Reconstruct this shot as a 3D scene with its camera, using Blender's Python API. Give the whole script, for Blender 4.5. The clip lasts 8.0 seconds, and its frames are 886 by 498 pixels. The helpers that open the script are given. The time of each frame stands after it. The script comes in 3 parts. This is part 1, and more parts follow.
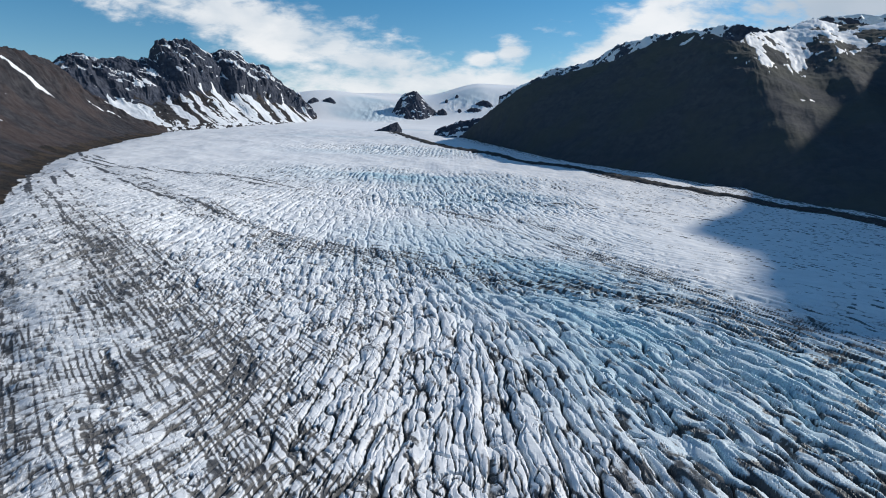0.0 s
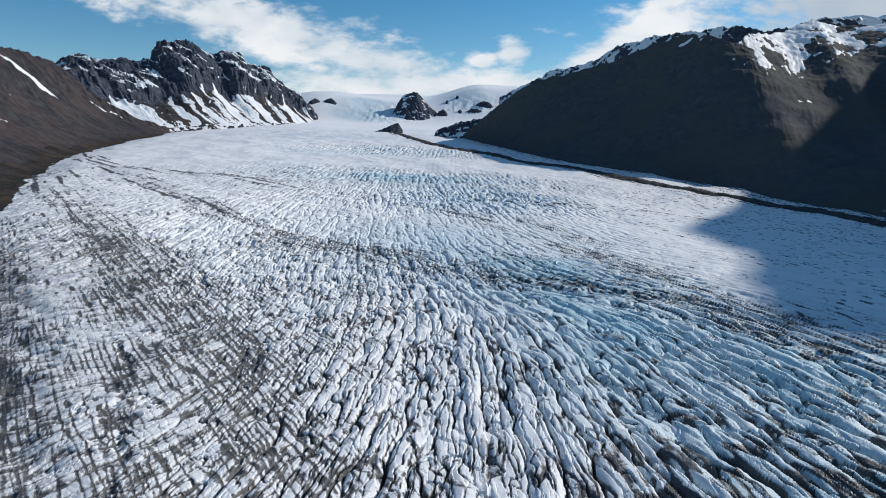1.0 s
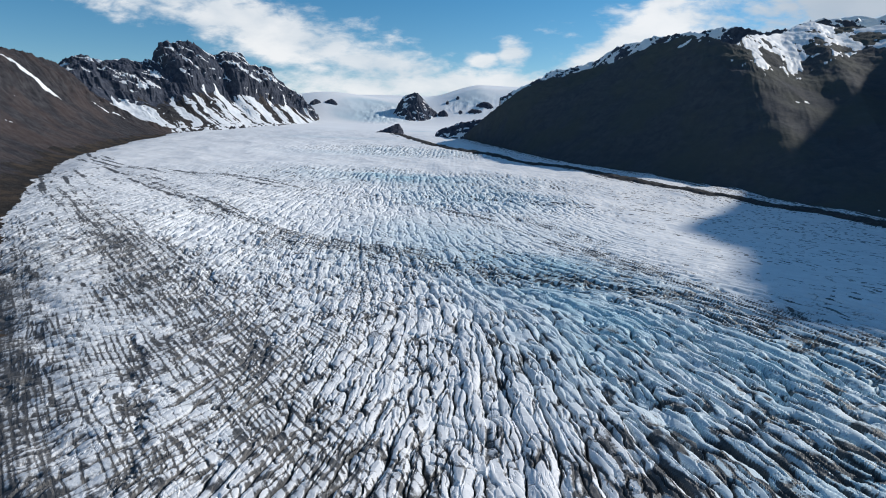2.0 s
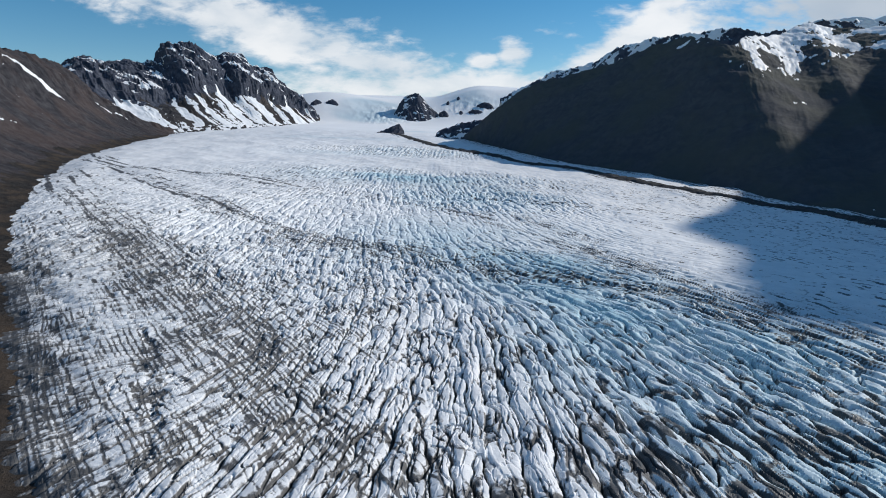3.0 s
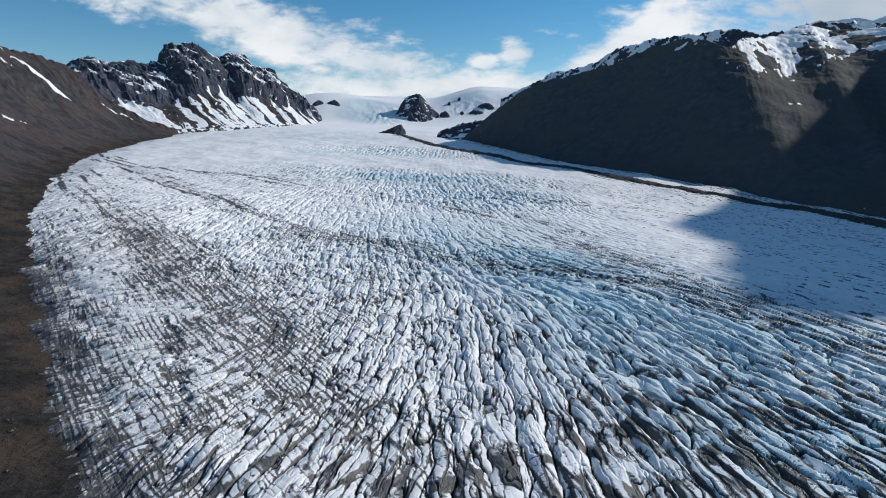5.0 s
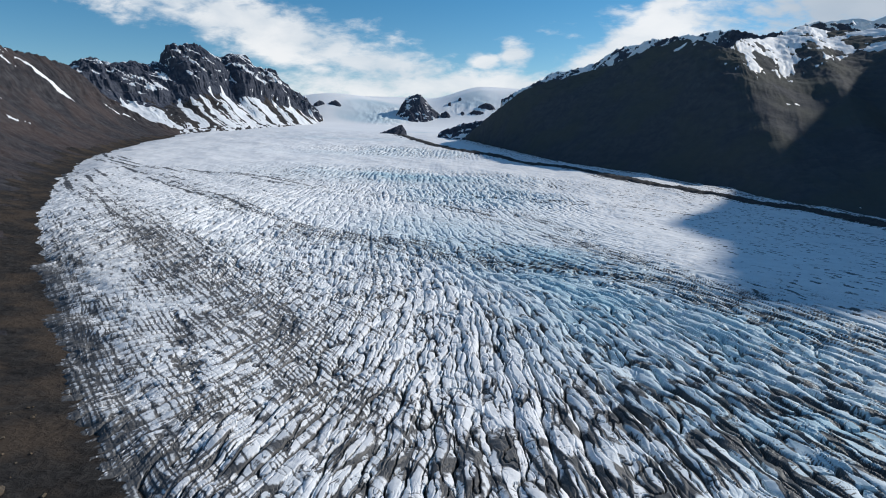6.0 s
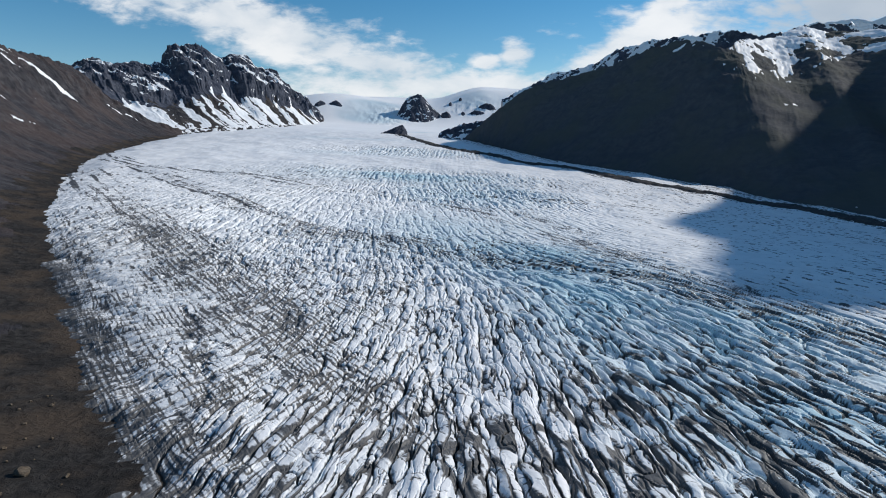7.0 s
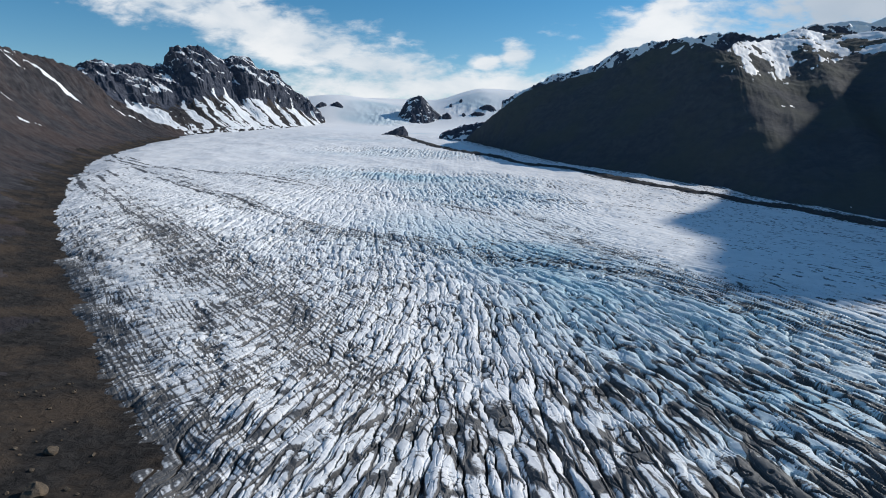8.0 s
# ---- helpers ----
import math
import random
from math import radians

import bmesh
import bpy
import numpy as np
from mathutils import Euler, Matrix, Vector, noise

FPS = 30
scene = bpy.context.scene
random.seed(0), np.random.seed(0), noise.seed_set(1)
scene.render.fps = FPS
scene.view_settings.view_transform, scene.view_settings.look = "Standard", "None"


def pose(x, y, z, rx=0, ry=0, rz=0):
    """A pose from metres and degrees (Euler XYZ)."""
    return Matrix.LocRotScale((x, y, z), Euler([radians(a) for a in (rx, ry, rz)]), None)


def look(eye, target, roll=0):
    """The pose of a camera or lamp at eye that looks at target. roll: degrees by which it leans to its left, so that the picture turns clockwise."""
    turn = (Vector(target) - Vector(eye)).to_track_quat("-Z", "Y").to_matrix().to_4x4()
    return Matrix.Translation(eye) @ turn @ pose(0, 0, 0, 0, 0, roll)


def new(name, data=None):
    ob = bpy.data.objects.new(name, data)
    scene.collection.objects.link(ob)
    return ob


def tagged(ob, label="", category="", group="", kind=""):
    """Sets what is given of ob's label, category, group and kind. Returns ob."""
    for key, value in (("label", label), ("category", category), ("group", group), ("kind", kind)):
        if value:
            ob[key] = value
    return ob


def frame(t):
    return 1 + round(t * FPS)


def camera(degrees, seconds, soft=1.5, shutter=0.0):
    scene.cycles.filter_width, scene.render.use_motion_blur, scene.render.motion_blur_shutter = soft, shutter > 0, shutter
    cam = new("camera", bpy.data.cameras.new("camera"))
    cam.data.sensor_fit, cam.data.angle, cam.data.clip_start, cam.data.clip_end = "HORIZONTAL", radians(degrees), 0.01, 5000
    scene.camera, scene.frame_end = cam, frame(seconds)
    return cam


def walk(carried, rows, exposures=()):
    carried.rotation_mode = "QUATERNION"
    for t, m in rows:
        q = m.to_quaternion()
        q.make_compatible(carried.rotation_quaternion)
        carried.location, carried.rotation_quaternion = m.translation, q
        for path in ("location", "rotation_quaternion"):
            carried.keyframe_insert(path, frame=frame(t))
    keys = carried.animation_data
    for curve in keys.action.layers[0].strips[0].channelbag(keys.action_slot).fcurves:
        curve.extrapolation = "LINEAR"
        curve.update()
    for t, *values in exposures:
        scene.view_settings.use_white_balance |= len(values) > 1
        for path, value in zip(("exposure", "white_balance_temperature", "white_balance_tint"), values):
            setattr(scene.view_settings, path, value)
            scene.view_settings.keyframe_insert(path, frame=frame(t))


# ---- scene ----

# ---------------- camera ----------------
cam = camera(74.0, 8.0, soft=1.0)
EYE = 115.0
PATH = [  # seconds, metres flown backwards, yaw, pitch
    (0.0, 0.0, 1.101, -10.812), (0.5, 5.94, 1.125, -10.777), (1.0, 11.90, 1.146, -10.746), (1.5, 17.84, 1.169, -10.721),
    (3.0, 36.43, 1.238, -10.664), (3.5, 42.70, 1.264, -10.653), (4.0, 48.84, 1.288, -10.646), (4.5, 54.90, 1.313, -10.639),
    (6.0, 73.01, 1.392, -10.613), (6.5, 78.76, 1.418, -10.607), (7.0, 84.83, 1.444, -10.607), (7.5, 90.96, 1.471, -10.610),
    (8.0, 100.0, 1.502, -10.498),
]
walk(cam, [(t, pose(0, -s, EYE, 90 + pitch, 0, yaw)) for t, s, yaw, pitch in PATH], exposures=[(0.0, 0.08, 6500, 10)])

# ---------------- light ----------------
SUN_AZ, SUN_EL = 64.0, 29.0          # degrees right of straight ahead, above the horizon
sun_way = Vector((math.sin(radians(SUN_AZ)) * math.cos(radians(SUN_EL)), math.cos(radians(SUN_AZ)) * math.cos(radians(SUN_EL)), math.sin(radians(SUN_EL))))
sun = new("sun", bpy.data.lights.new("sun", "SUN"))
sun.data.energy, sun.data.angle, sun.data.color = 3.6, radians(1.2), (1.0, 0.954, 0.88)
sun.matrix_world = look(sun_way * 300, (0, 0, 0))


class Nodes:
    """Short hand for building node trees."""

    def __init__(self, tree):
        self.tree = tree
        tree.nodes.clear()

    def add(self, kind, inputs=None, **settings):
        n = self.tree.nodes.new(kind)
        for k, v in settings.items():
            setattr(n, k, v)
        for k, v in (inputs or {}).items():
            self.put(n.inputs[k], v)
        return n

    def put(self, socket, v):
        if isinstance(v, bpy.types.NodeSocket):
            self.tree.links.new(v, socket)
        elif isinstance(v, bpy.types.Node):
            self.tree.links.new(v.outputs[0], socket)
        else:
            socket.default_value = v

    def math(self, op, a, b=0.0, c=0.0, clamp=False):
        n = self.add("ShaderNodeMath", {0: a, 1: b, 2: c}, operation=op)
        n.use_clamp = clamp
        return n.outputs[0]

    def ramp(self, v, lo, hi, to=(0.0, 1.0)):
        n = self.add("ShaderNodeMapRange", {"Value": v, "From Min": lo, "From Max": hi, "To Min": to[0], "To Max": to[1]}, interpolation_type="SMOOTHSTEP")
        return n.outputs[0]

    def mix(self, f, a, b):
        n = self.add("ShaderNodeMix", data_type="RGBA")
        self.put(n.inputs[0], f), self.put(n.inputs[6], a), self.put(n.inputs[7], b)
        return n.outputs[2]

    def noise(self, vector, scale, detail=4.0, rough=0.55, distortion=0.0):
        return self.add("ShaderNodeTexNoise", {"Vector": vector, "Scale": scale, "Detail": detail, "Roughness": rough, "Distortion": distortion}).outputs[0]


def sky_world():
    w = bpy.data.worlds.new("sky")
    w.use_nodes = True
    scene.world = w
    n = Nodes(w.node_tree)
    sky = n.add("ShaderNodeTexSky", sky_type="NISHITA", sun_disc=False, sun_elevation=radians(SUN_EL), sun_rotation=radians(SUN_AZ),
                air_density=1.0, dust_density=0.0, ozone_density=1.6, altitude=1500)
    way = n.add("ShaderNodeTexCoord").outputs["Generated"]
    sep = n.add("ShaderNodeSeparateXYZ", {0: way})
    ahead = n.math("MAXIMUM", n.math("ABSOLUTE", sep.outputs[1]), 0.08)
    sepx = n.math("DIVIDE", sep.outputs[0], ahead)
    flat = n.add("ShaderNodeCombineXYZ", {0: sepx, 1: n.math("DIVIDE", sep.outputs[2], ahead)}).outputs[0]
    stretched = n.add("ShaderNodeMapping", {"Vector": flat, "Scale": (1.0, 2.4, 1.0), "Rotation": (0, 0, radians(12))})
    billow = n.noise(stretched.outputs[0], 6.5, 8.0, 0.52, 0.3)
    fine = n.noise(stretched.outputs[0], 24.0, 6.0, 0.6, 0.2)
    # cloud banks: centre, half axes, turn
    banks = [(-0.314, 0.178, 0.34, 0.060, -17), (-0.50, 0.235, 0.26, 0.05, -8), (-0.12, 0.115, 0.18, 0.045, -10), (0.00, 0.085, 0.45, 0.035, 0), (0.094, 0.135, 0.042, 0.028, -15), (0.045, 0.125, 0.035, 0.018, 0),
             (0.335, 0.215, 0.06, 0.035, 35), (0.60, 0.21, 0.44, 0.085, 8), (0.28, 0.150, 0.20, 0.045, 26)]
    reach = None
    for x, y, a, b, turn in banks:
        m = n.add("ShaderNodeMapping", {"Vector": flat, "Location": (x, y, 0), "Rotation": (0, 0, radians(turn)), "Scale": (a, b, 1)}, vector_type="TEXTURE")
        size = n.add("ShaderNodeVectorMath", {0: m.outputs[0]}, operation="LENGTH").outputs["Value"]
        r = n.math("SUBTRACT", 1.0, size)
        reach = r if reach is None else n.math("MAXIMUM", reach, r)
    lump = n.math("ADD", n.math("MULTIPLY", n.math("SUBTRACT", billow, 0.5), 2.0), n.math("MULTIPLY", n.math("SUBTRACT", fine, 0.5), 1.3))
    cover = n.ramp(n.math("ADD", n.math("MAXIMUM", reach, -0.6), lump), 0.0, 0.72)
    cover = n.math("MULTIPLY", cover, 0.92)
    # unseen thin cloud overhead, added as fill to lift the light in shade
    fill_veil = n.math("MULTIPLY", n.ramp(sep.outputs[2], 0.42, 0.75), n.ramp(n.noise(way, 2.2, 5.0, 0.6), 0.32, 0.62, (0.02, 0.15)))
    cover = n.math("MAXIMUM", cover, fill_veil)
    shade = n.ramp(billow, 0.3, 0.7)
    white = n.mix(shade, (5.6, 6.3, 7.0, 1), (8.4, 8.5, 8.6, 1))
    white = n.mix(n.ramp(sepx, 0.36, 0.62, (0, 0.75)), white, (3.5, 4.1, 4.9, 1))
    clear = n.add("ShaderNodeHueSaturation", {"Hue": 0.493, "Saturation": 1.40, "Value": 0.90, "Color": sky.outputs[0]})
    out = n.mix(cover, clear.outputs[0], white)
    back = n.add("ShaderNodeBackground", {0: out, 1: 0.104})
    n.add("ShaderNodeOutputWorld", {0: back.outputs[0]})


sky_world()


# ---------------- noise and shaping ----------------
def sm(v, a, b):
    u = np.clip((v - a) / (b - a), 0, 1)
    return u * u * (3 - 2 * u)


TURNS = np.random.RandomState(7).permutation(1024).astype(np.int32)
TURNS = np.concatenate([TURNS, TURNS])
SLOPE_X, SLOPE_Y = np.cos(np.arange(1024) * 2.399963).astype(np.float32) * 1.5, np.sin(np.arange(1024) * 2.399963).astype(np.float32) * 1.5


def gnoise(x, y, seed=0):
    """Gradient noise, about -1 to 1."""
    x, y = np.asarray(x, np.float32), np.asarray(y, np.float32)
    x0, y0 = np.floor(x), np.floor(y)
    fx, fy = x - x0, y - y0
    ix, iy = x0.astype(np.int32) + seed * 37, y0.astype(np.int32) + seed * 101
    ux, uy = fx * fx * fx * (fx * (fx * 6 - 15) + 10), fy * fy * fy * (fy * (fy * 6 - 15) + 10)
    left, right, low = TURNS[ix & 1023], TURNS[(ix + 1) & 1023], iy & 1023

    a, b, c, d = TURNS[left + low], TURNS[right + low], TURNS[(left + low + 1) & 1023], TURNS[(right + low + 1) & 1023]
    gx, gy = fx - 1, fy - 1
    a, b = SLOPE_X[a] * fx + SLOPE_Y[a] * fy, SLOPE_X[b] * gx + SLOPE_Y[b] * fy
    c, d = SLOPE_X[c] * fx + SLOPE_Y[c] * gy, SLOPE_X[d] * gx + SLOPE_Y[d] * gy
    a, c = a + (b - a) * ux, c + (d - c) * ux
    return a + (c - a) * uy


def fbm(x, y, seed=0, octaves=5, gain=0.5):
    s, amp = 0, 1.0
    for k in range(octaves):
        s, amp, x, y = s + amp * gnoise(x, y, seed + k), amp * gain, x * 2.03 + 11.7, y * 2.03 - 5.3
    return s


def ridged(x, y, seed=0, octaves=5, gain=0.5):
    s, amp = 0, 1.0
    for k in range(octaves):
        s, amp, x, y = s + amp * (1 - 2 * np.abs(gnoise(x, y, seed + k))), amp * gain, x * 2.03 + 3.1, y * 2.03 + 9.2
    return s


# ---------------- plan of the valley ----------------
MARGIN_L = np.array([(150, -800), (60, -300), (-20, -60), (-104, 20), (-122, 72), (-132, 109), (-167, 144), (-206, 190), (-232, 222), (-312, 329), (-440, 498), (-580, 725), (-775, 1110), (-916, 1520), (-1085, 2200), (-1010, 2900), (-1010, 3400), (-1500, 4000), (-1700, 4900), (-2600, 7600)], float)
MARGIN_R = np.array([(700, -800), (820, -100), (760, 400), (680, 700), (631, 833), (611, 879), (579, 980), (546, 1121), (482, 1246), (400, 1395), (296, 1576), (181, 2029), (60, 2500), (250, 3000), (600, 3400), (900, 4900), (1800, 7600)], float)


def ice_level(x, y):
    """The glacier's large form, without its crevasses."""
    z = 2 + 0.05 * 40 * np.logaddexp(0, (y - 230) / 40) - 40 * np.tanh(x / 800) * sm(y, 250, 700)
    z = z + 150 * sm(y, 3700, 4550) + 110 * sm(x, -260, 220) * sm(y, 3900, 4600) + 0.092 * 300 * np.logaddexp(0, (y - 4600) / 300)
    z = z + 70 * np.exp(-((x + 960) / 330) ** 2 - ((y - 4220) / 330) ** 2)   # the snow saddle beside the crags
    return z


def inside_left(x, y):
    return 0.78 * (x - np.interp(y, MARGIN_L[:, 1], MARGIN_L[:, 0]))


def inside_right(x, y):
    return 0.78 * (np.interp(y, MARGIN_R[:, 1], MARGIN_R[:, 0]) - x)


CLEFT = [(-185, 290), (-158, 244), (-138, 213), (-126, 183), (-112, 163)]
BANDS = {  # dirt bands that the flow draws out: way points, half width, strength
    "left": ([(-656, 931), (-496, 714), (-386, 585), (-294, 484), (-197, 368), (-147, 305), (-104, 251), (-70, 207), (-40, 168), (-5, 120)], 26, 1.75),
    "middle": ([(-760, 1200), (-638, 1041), (-421, 808), (-257, 633), (-158, 535), (-89, 498), (-29, 462), (20, 429), (86, 407), (154, 372), (187, 298), (222, 247)], 20, 1.8),
    "far": ([(-900, 1400), (-695, 1082), (-512, 978), (-369, 939), (-170, 800), (-36, 741), (66, 685), (144, 565)], 20, 1.2),
    "right": ([(19, 840), (158, 804), (239, 804), (334, 738), (407, 667), (469, 600), (520, 480)], 12, 1.1),
    "outer": ([(-36, 741), (59, 609), (131, 506), (174, 405), (204, 333), (226, 280), (250, 200)], 15, 1.0),
    "medial": ([(-258, 2610), (-94, 2028), (70, 1698), (202, 1447), (309, 1294), (379, 1115), (432, 976), (513, 859), (563, 734), (620, 560)], 30, 1.5),
    "edge": ([(-800, 1137), (-561, 720), (-400, 498), (-275, 329), (-190, 216), (-130, 144), (-90, 100)], 18, 0.45),
}


def band_distance(x, y, line):
    best = np.full(x.shape, 1e9, np.float32)
    for (ax, ay), (bx, by) in zip(line, line[1:]):
        dx, dy = bx - ax, by - ay
        u = np.clip(((x - ax) * dx + (y - ay) * dy) / (dx * dx + dy * dy), 0, 1)
        best = np.minimum(best, np.hypot(x - ax - u * dx, y - ay - u * dy))
    return best


class Field:
    """A smooth field of directions over the plan, from a few known ones (x, y, degrees right of +y)."""
    X0, Y0, STEP, NX, NY, FINE = -1500.0, 0.0, 6.0, 460, 450, 6

    def __init__(self, anchors):
        gx, gy = np.meshgrid(self.X0 + self.STEP * np.arange(self.NX), self.Y0 + self.STEP * np.arange(self.NY))
        c, s = 0, 0
        for x, y, deg in anchors:
            w = 1 / ((gx - x) ** 2 + (gy - y) ** 2 + 25.0 ** 2) ** 1.5
            c, s = c + w * math.cos(2 * radians(deg)), s + w * math.sin(2 * radians(deg))
        size = np.hypot(c, s)
        c, s = self.finer(c / size), self.finer(s / size)
        a = np.arctan2(s, c) / 2
        self.dx, self.dy = np.sin(a), np.cos(a)

    def finer(self, grid):
        """The grid at FINE times its resolution."""
        for axis in (0, 1):
            n = grid.shape[axis]
            u = np.minimum(np.arange(n * self.FINE) / np.float32(self.FINE), n - 1.001).astype(np.float32)
            i = u.astype(np.int32)
            f = (u - i).reshape((-1, 1) if axis == 0 else (1, -1))
            grid = np.take(grid, i, axis).astype(np.float32) * (1 - f) + np.take(grid, i + 1, axis).astype(np.float32) * f
        return grid

    def way(self, x, y):
        fine = self.FINE / self.STEP
        i = np.clip(((x - self.X0) * fine).astype(np.int32), 0, self.NX * self.FINE - 1)
        j = np.clip(((y - self.Y0) * fine).astype(np.int32), 0, self.NY * self.FINE - 1)
        return self.dx[j, i], self.dy[j, i]


def drawn_out(x, y, field, width, steps, seed, across=False, where=None):
    """Noise of that width, smeared along the field by half widths: strands with ends and forks."""
    full = None
    if where is not None:
        full, x, y = np.zeros(x.shape, np.float32), x[where], y[where]
    total = gnoise(x / width, y / width, seed)
    for sign in (1, -1):
        px, py = x, y
        for k in range(steps):
            dx, dy = field.way(px, py)
            if across:
                dx, dy = dy, -dx
            px, py = px + dx * np.float32(sign * width * 0.5), py + dy * np.float32(sign * width * 0.5)
            total = total + gnoise(px / width, py / width, seed)
    total = total / (total.std() + 1e-6)
    if full is None:
        return total
    full[where] = total
    return full


def blocks(x, y, field, size, stretch, seed, where):
    """Broken ice: blocks drawn out along the field. Gives metres to the nearest gap and each block's tilted top (-1 to 1)."""
    gap, top = np.full(x.shape, 9.0, np.float32), np.zeros(x.shape, np.float32)
    x, y = x[where].astype(np.float32), y[where].astype(np.float32)
    dx, dy = field.way(x, y)
    ix, iy = np.floor(x / size).astype(np.int32), np.floor(y / size).astype(np.int32)
    first, second = np.full(x.shape, 1e9, np.float32), np.full(x.shape, 1e9, np.float32)
    which, lie, side = np.zeros(x.shape, np.int32), np.zeros(x.shape, np.float32), np.zeros(x.shape, np.float32)
    for i in range(-2, 3):
        for j in range(-2, 3):
            key = TURNS[TURNS[(ix + i + seed * 37) & 1023] + ((iy + j + seed * 101) & 1023)]
            px = (ix + i + key / np.float32(1024)) * np.float32(size) - x
            py = (iy + j + TURNS[key] / np.float32(1024)) * np.float32(size) - y
            a, b = (px * dx + py * dy) / np.float32(stretch), px * dy - py * dx
            d = np.sqrt(a * a + b * b)
            closer = d < first
            second = np.where(closer, first, np.minimum(second, d))
            first = np.where(closer, d, first)
            which, lie, side = np.where(closer, key, which), np.where(closer, a, lie), np.where(closer, b, side)
    tilt = TURNS[which + 1] / np.float32(512) - 1, TURNS[which + 2] / np.float32(512) - 1, TURNS[which + 3] / np.float32(512) - 1
    gap[where] = (second - first) * 0.5
    top[where] = 0.5 * tilt[0] + (1.1 * tilt[1] * side + 1.1 * tilt[2] * lie) / np.float32(size)
    return gap, top


crevasse_field = Field([(-18, 198, 4), (98, 207, -18), (-93, 145, 10), (-133, 158, 46), (170, 236, -18), (29, 182, -6), (-74, 275, 2), (-149, 420, -9), (-210, 240, 60), (-260, 330, 60),
                        (300, 500, -55), (0, 450, -15), (88, 410, -45), (0, 700, -10), (-400, 700, 20), (0, 1500, 0), (-55, 110, 14), (40, 110, -8), (240, 180, -25), (-180, 480, 0)])
flow_field = Field([((a[0] + b[0]) / 2, (a[1] + b[1]) / 2, math.degrees(math.atan2(b[0] - a[0], b[1] - a[1]))) for line, _, _ in BANDS.values() for a, b in zip(line, line[1:])]
                   + [(98, 150, -18), (20, 250, -20), (40, 180, -12)])


# ---------------- meshes ----------------
def grid_mesh(name, P, keep=None, attributes=None, smooth=True):
    """A mesh from a grid of points (rows, columns, 3); keep: which cells to build."""
    rows, cols = P.shape[:2]
    index = np.arange(rows * cols).reshape(rows, cols)
    quads = np.stack([index[:-1, :-1], index[:-1, 1:], index[1:, 1:], index[1:, :-1]], -1).reshape(-1, 4)
    if keep is not None:
        quads = quads[keep.reshape(-1)]
    used = np.zeros(rows * cols, bool)
    used[quads.reshape(-1)] = True
    to = np.cumsum(used) - 1
    quads = to[quads]
    verts = P.reshape(-1, 3)[used]
    me = bpy.data.meshes.new(name)
    me.vertices.add(len(verts)), me.loops.add(quads.size), me.polygons.add(len(quads))
    me.vertices.foreach_set("co", verts.astype(np.float32).ravel())
    me.loops.foreach_set("vertex_index", quads.astype(np.int32).ravel())
    me.polygons.foreach_set("loop_start", np.arange(0, quads.size, 4, dtype=np.int32))
    me.update(calc_edges=True)
    me.polygons.foreach_set("use_smooth", np.full(len(quads), smooth) if isinstance(smooth, bool) else smooth(verts[quads[:, 0]]))
    for key, value in (attributes or {}).items():
        me.attributes.new(key, "FLOAT", "POINT").data.foreach_set("value", np.asarray(value, np.float32).reshape(-1)[used])
    me.update()
    return me


def part(name, me, material, parent=None, label=""):
    ob = new(name, me)
    me.materials.append(material)
    if parent:
        ob.parent = parent
    return tagged(ob, label)


# ---------------- materials ----------------
def material(name):
    m = bpy.data.materials.new(name)
    m.use_nodes = True
    n = Nodes(m.node_tree)
    where = n.add("ShaderNodeNewGeometry").outputs["Position"]
    return m, n, where


def finish(n, colour, rough, bumps=(), gloss=0.5, ior=1.4):
    """Closes a material: principled surface with bumps of (height, strength, distance)."""
    normal = None
    for height, strength, distance in bumps:
        b = n.add("ShaderNodeBump", {"Height": height, "Strength": strength, "Distance": distance})
        if normal:
            n.put(b.inputs["Normal"], normal)
        normal = b.outputs[0]
    p = n.add("ShaderNodeBsdfPrincipled", {"Base Color": colour, "Roughness": rough, "IOR": ior, "Specular IOR Level": gloss})
    if normal:
        n.put(p.inputs["Normal"], normal)
    n.add("ShaderNodeOutputMaterial", {0: p.outputs[0]})


def ice_material():
    m, n, where = material("glacier_ice")
    dirt_shade = n.add("ShaderNodeAttribute", attribute_name="dirt_shade").outputs["Fac"]
    blue = n.add("ShaderNodeAttribute", attribute_name="blue").outputs["Fac"]
    grit = n.noise(where, 0.55, 6.0, 0.65)
    crust = n.noise(where, 0.07, 5.0, 0.6)
    fine = n.noise(where, 2.2, 4.0, 0.6)
    clean = n.mix(n.ramp(crust, 0.35, 0.65), (0.76, 0.77, 0.785, 1), (0.85, 0.852, 0.86, 1))
    snowed = n.add("ShaderNodeAttribute", attribute_name="snowed").outputs["Fac"]
    clean = n.mix(snowed, clean, (0.91, 0.912, 0.915, 1))
    clean = n.mix(n.math("MULTIPLY", blue, 1.0, clamp=True), clean, (0.37, 0.56, 0.65, 1))
    clean = n.mix(n.ramp(grit, 0.60, 0.74, (0, 0.45)), clean, (0.30, 0.29, 0.28, 1))
    # soil tone, also laid on as the shade in cracks and hollows
    soil_shade = n.mix(fine, (0.019, 0.019, 0.021, 1), (0.062, 0.058, 0.056, 1))
    cover = n.ramp(n.math("ADD", dirt_shade, n.math("MULTIPLY", n.math("SUBTRACT", grit, 0.5), 1.1)), 0.25, 0.85, (0, 0.93))
    finish(n, n.mix(cover, clean, soil_shade), n.ramp(fine, 0.3, 0.7, (0.45, 0.75)), [(grit, 0.12, 0.3), (fine, 0.25, 0.08)])
    return m


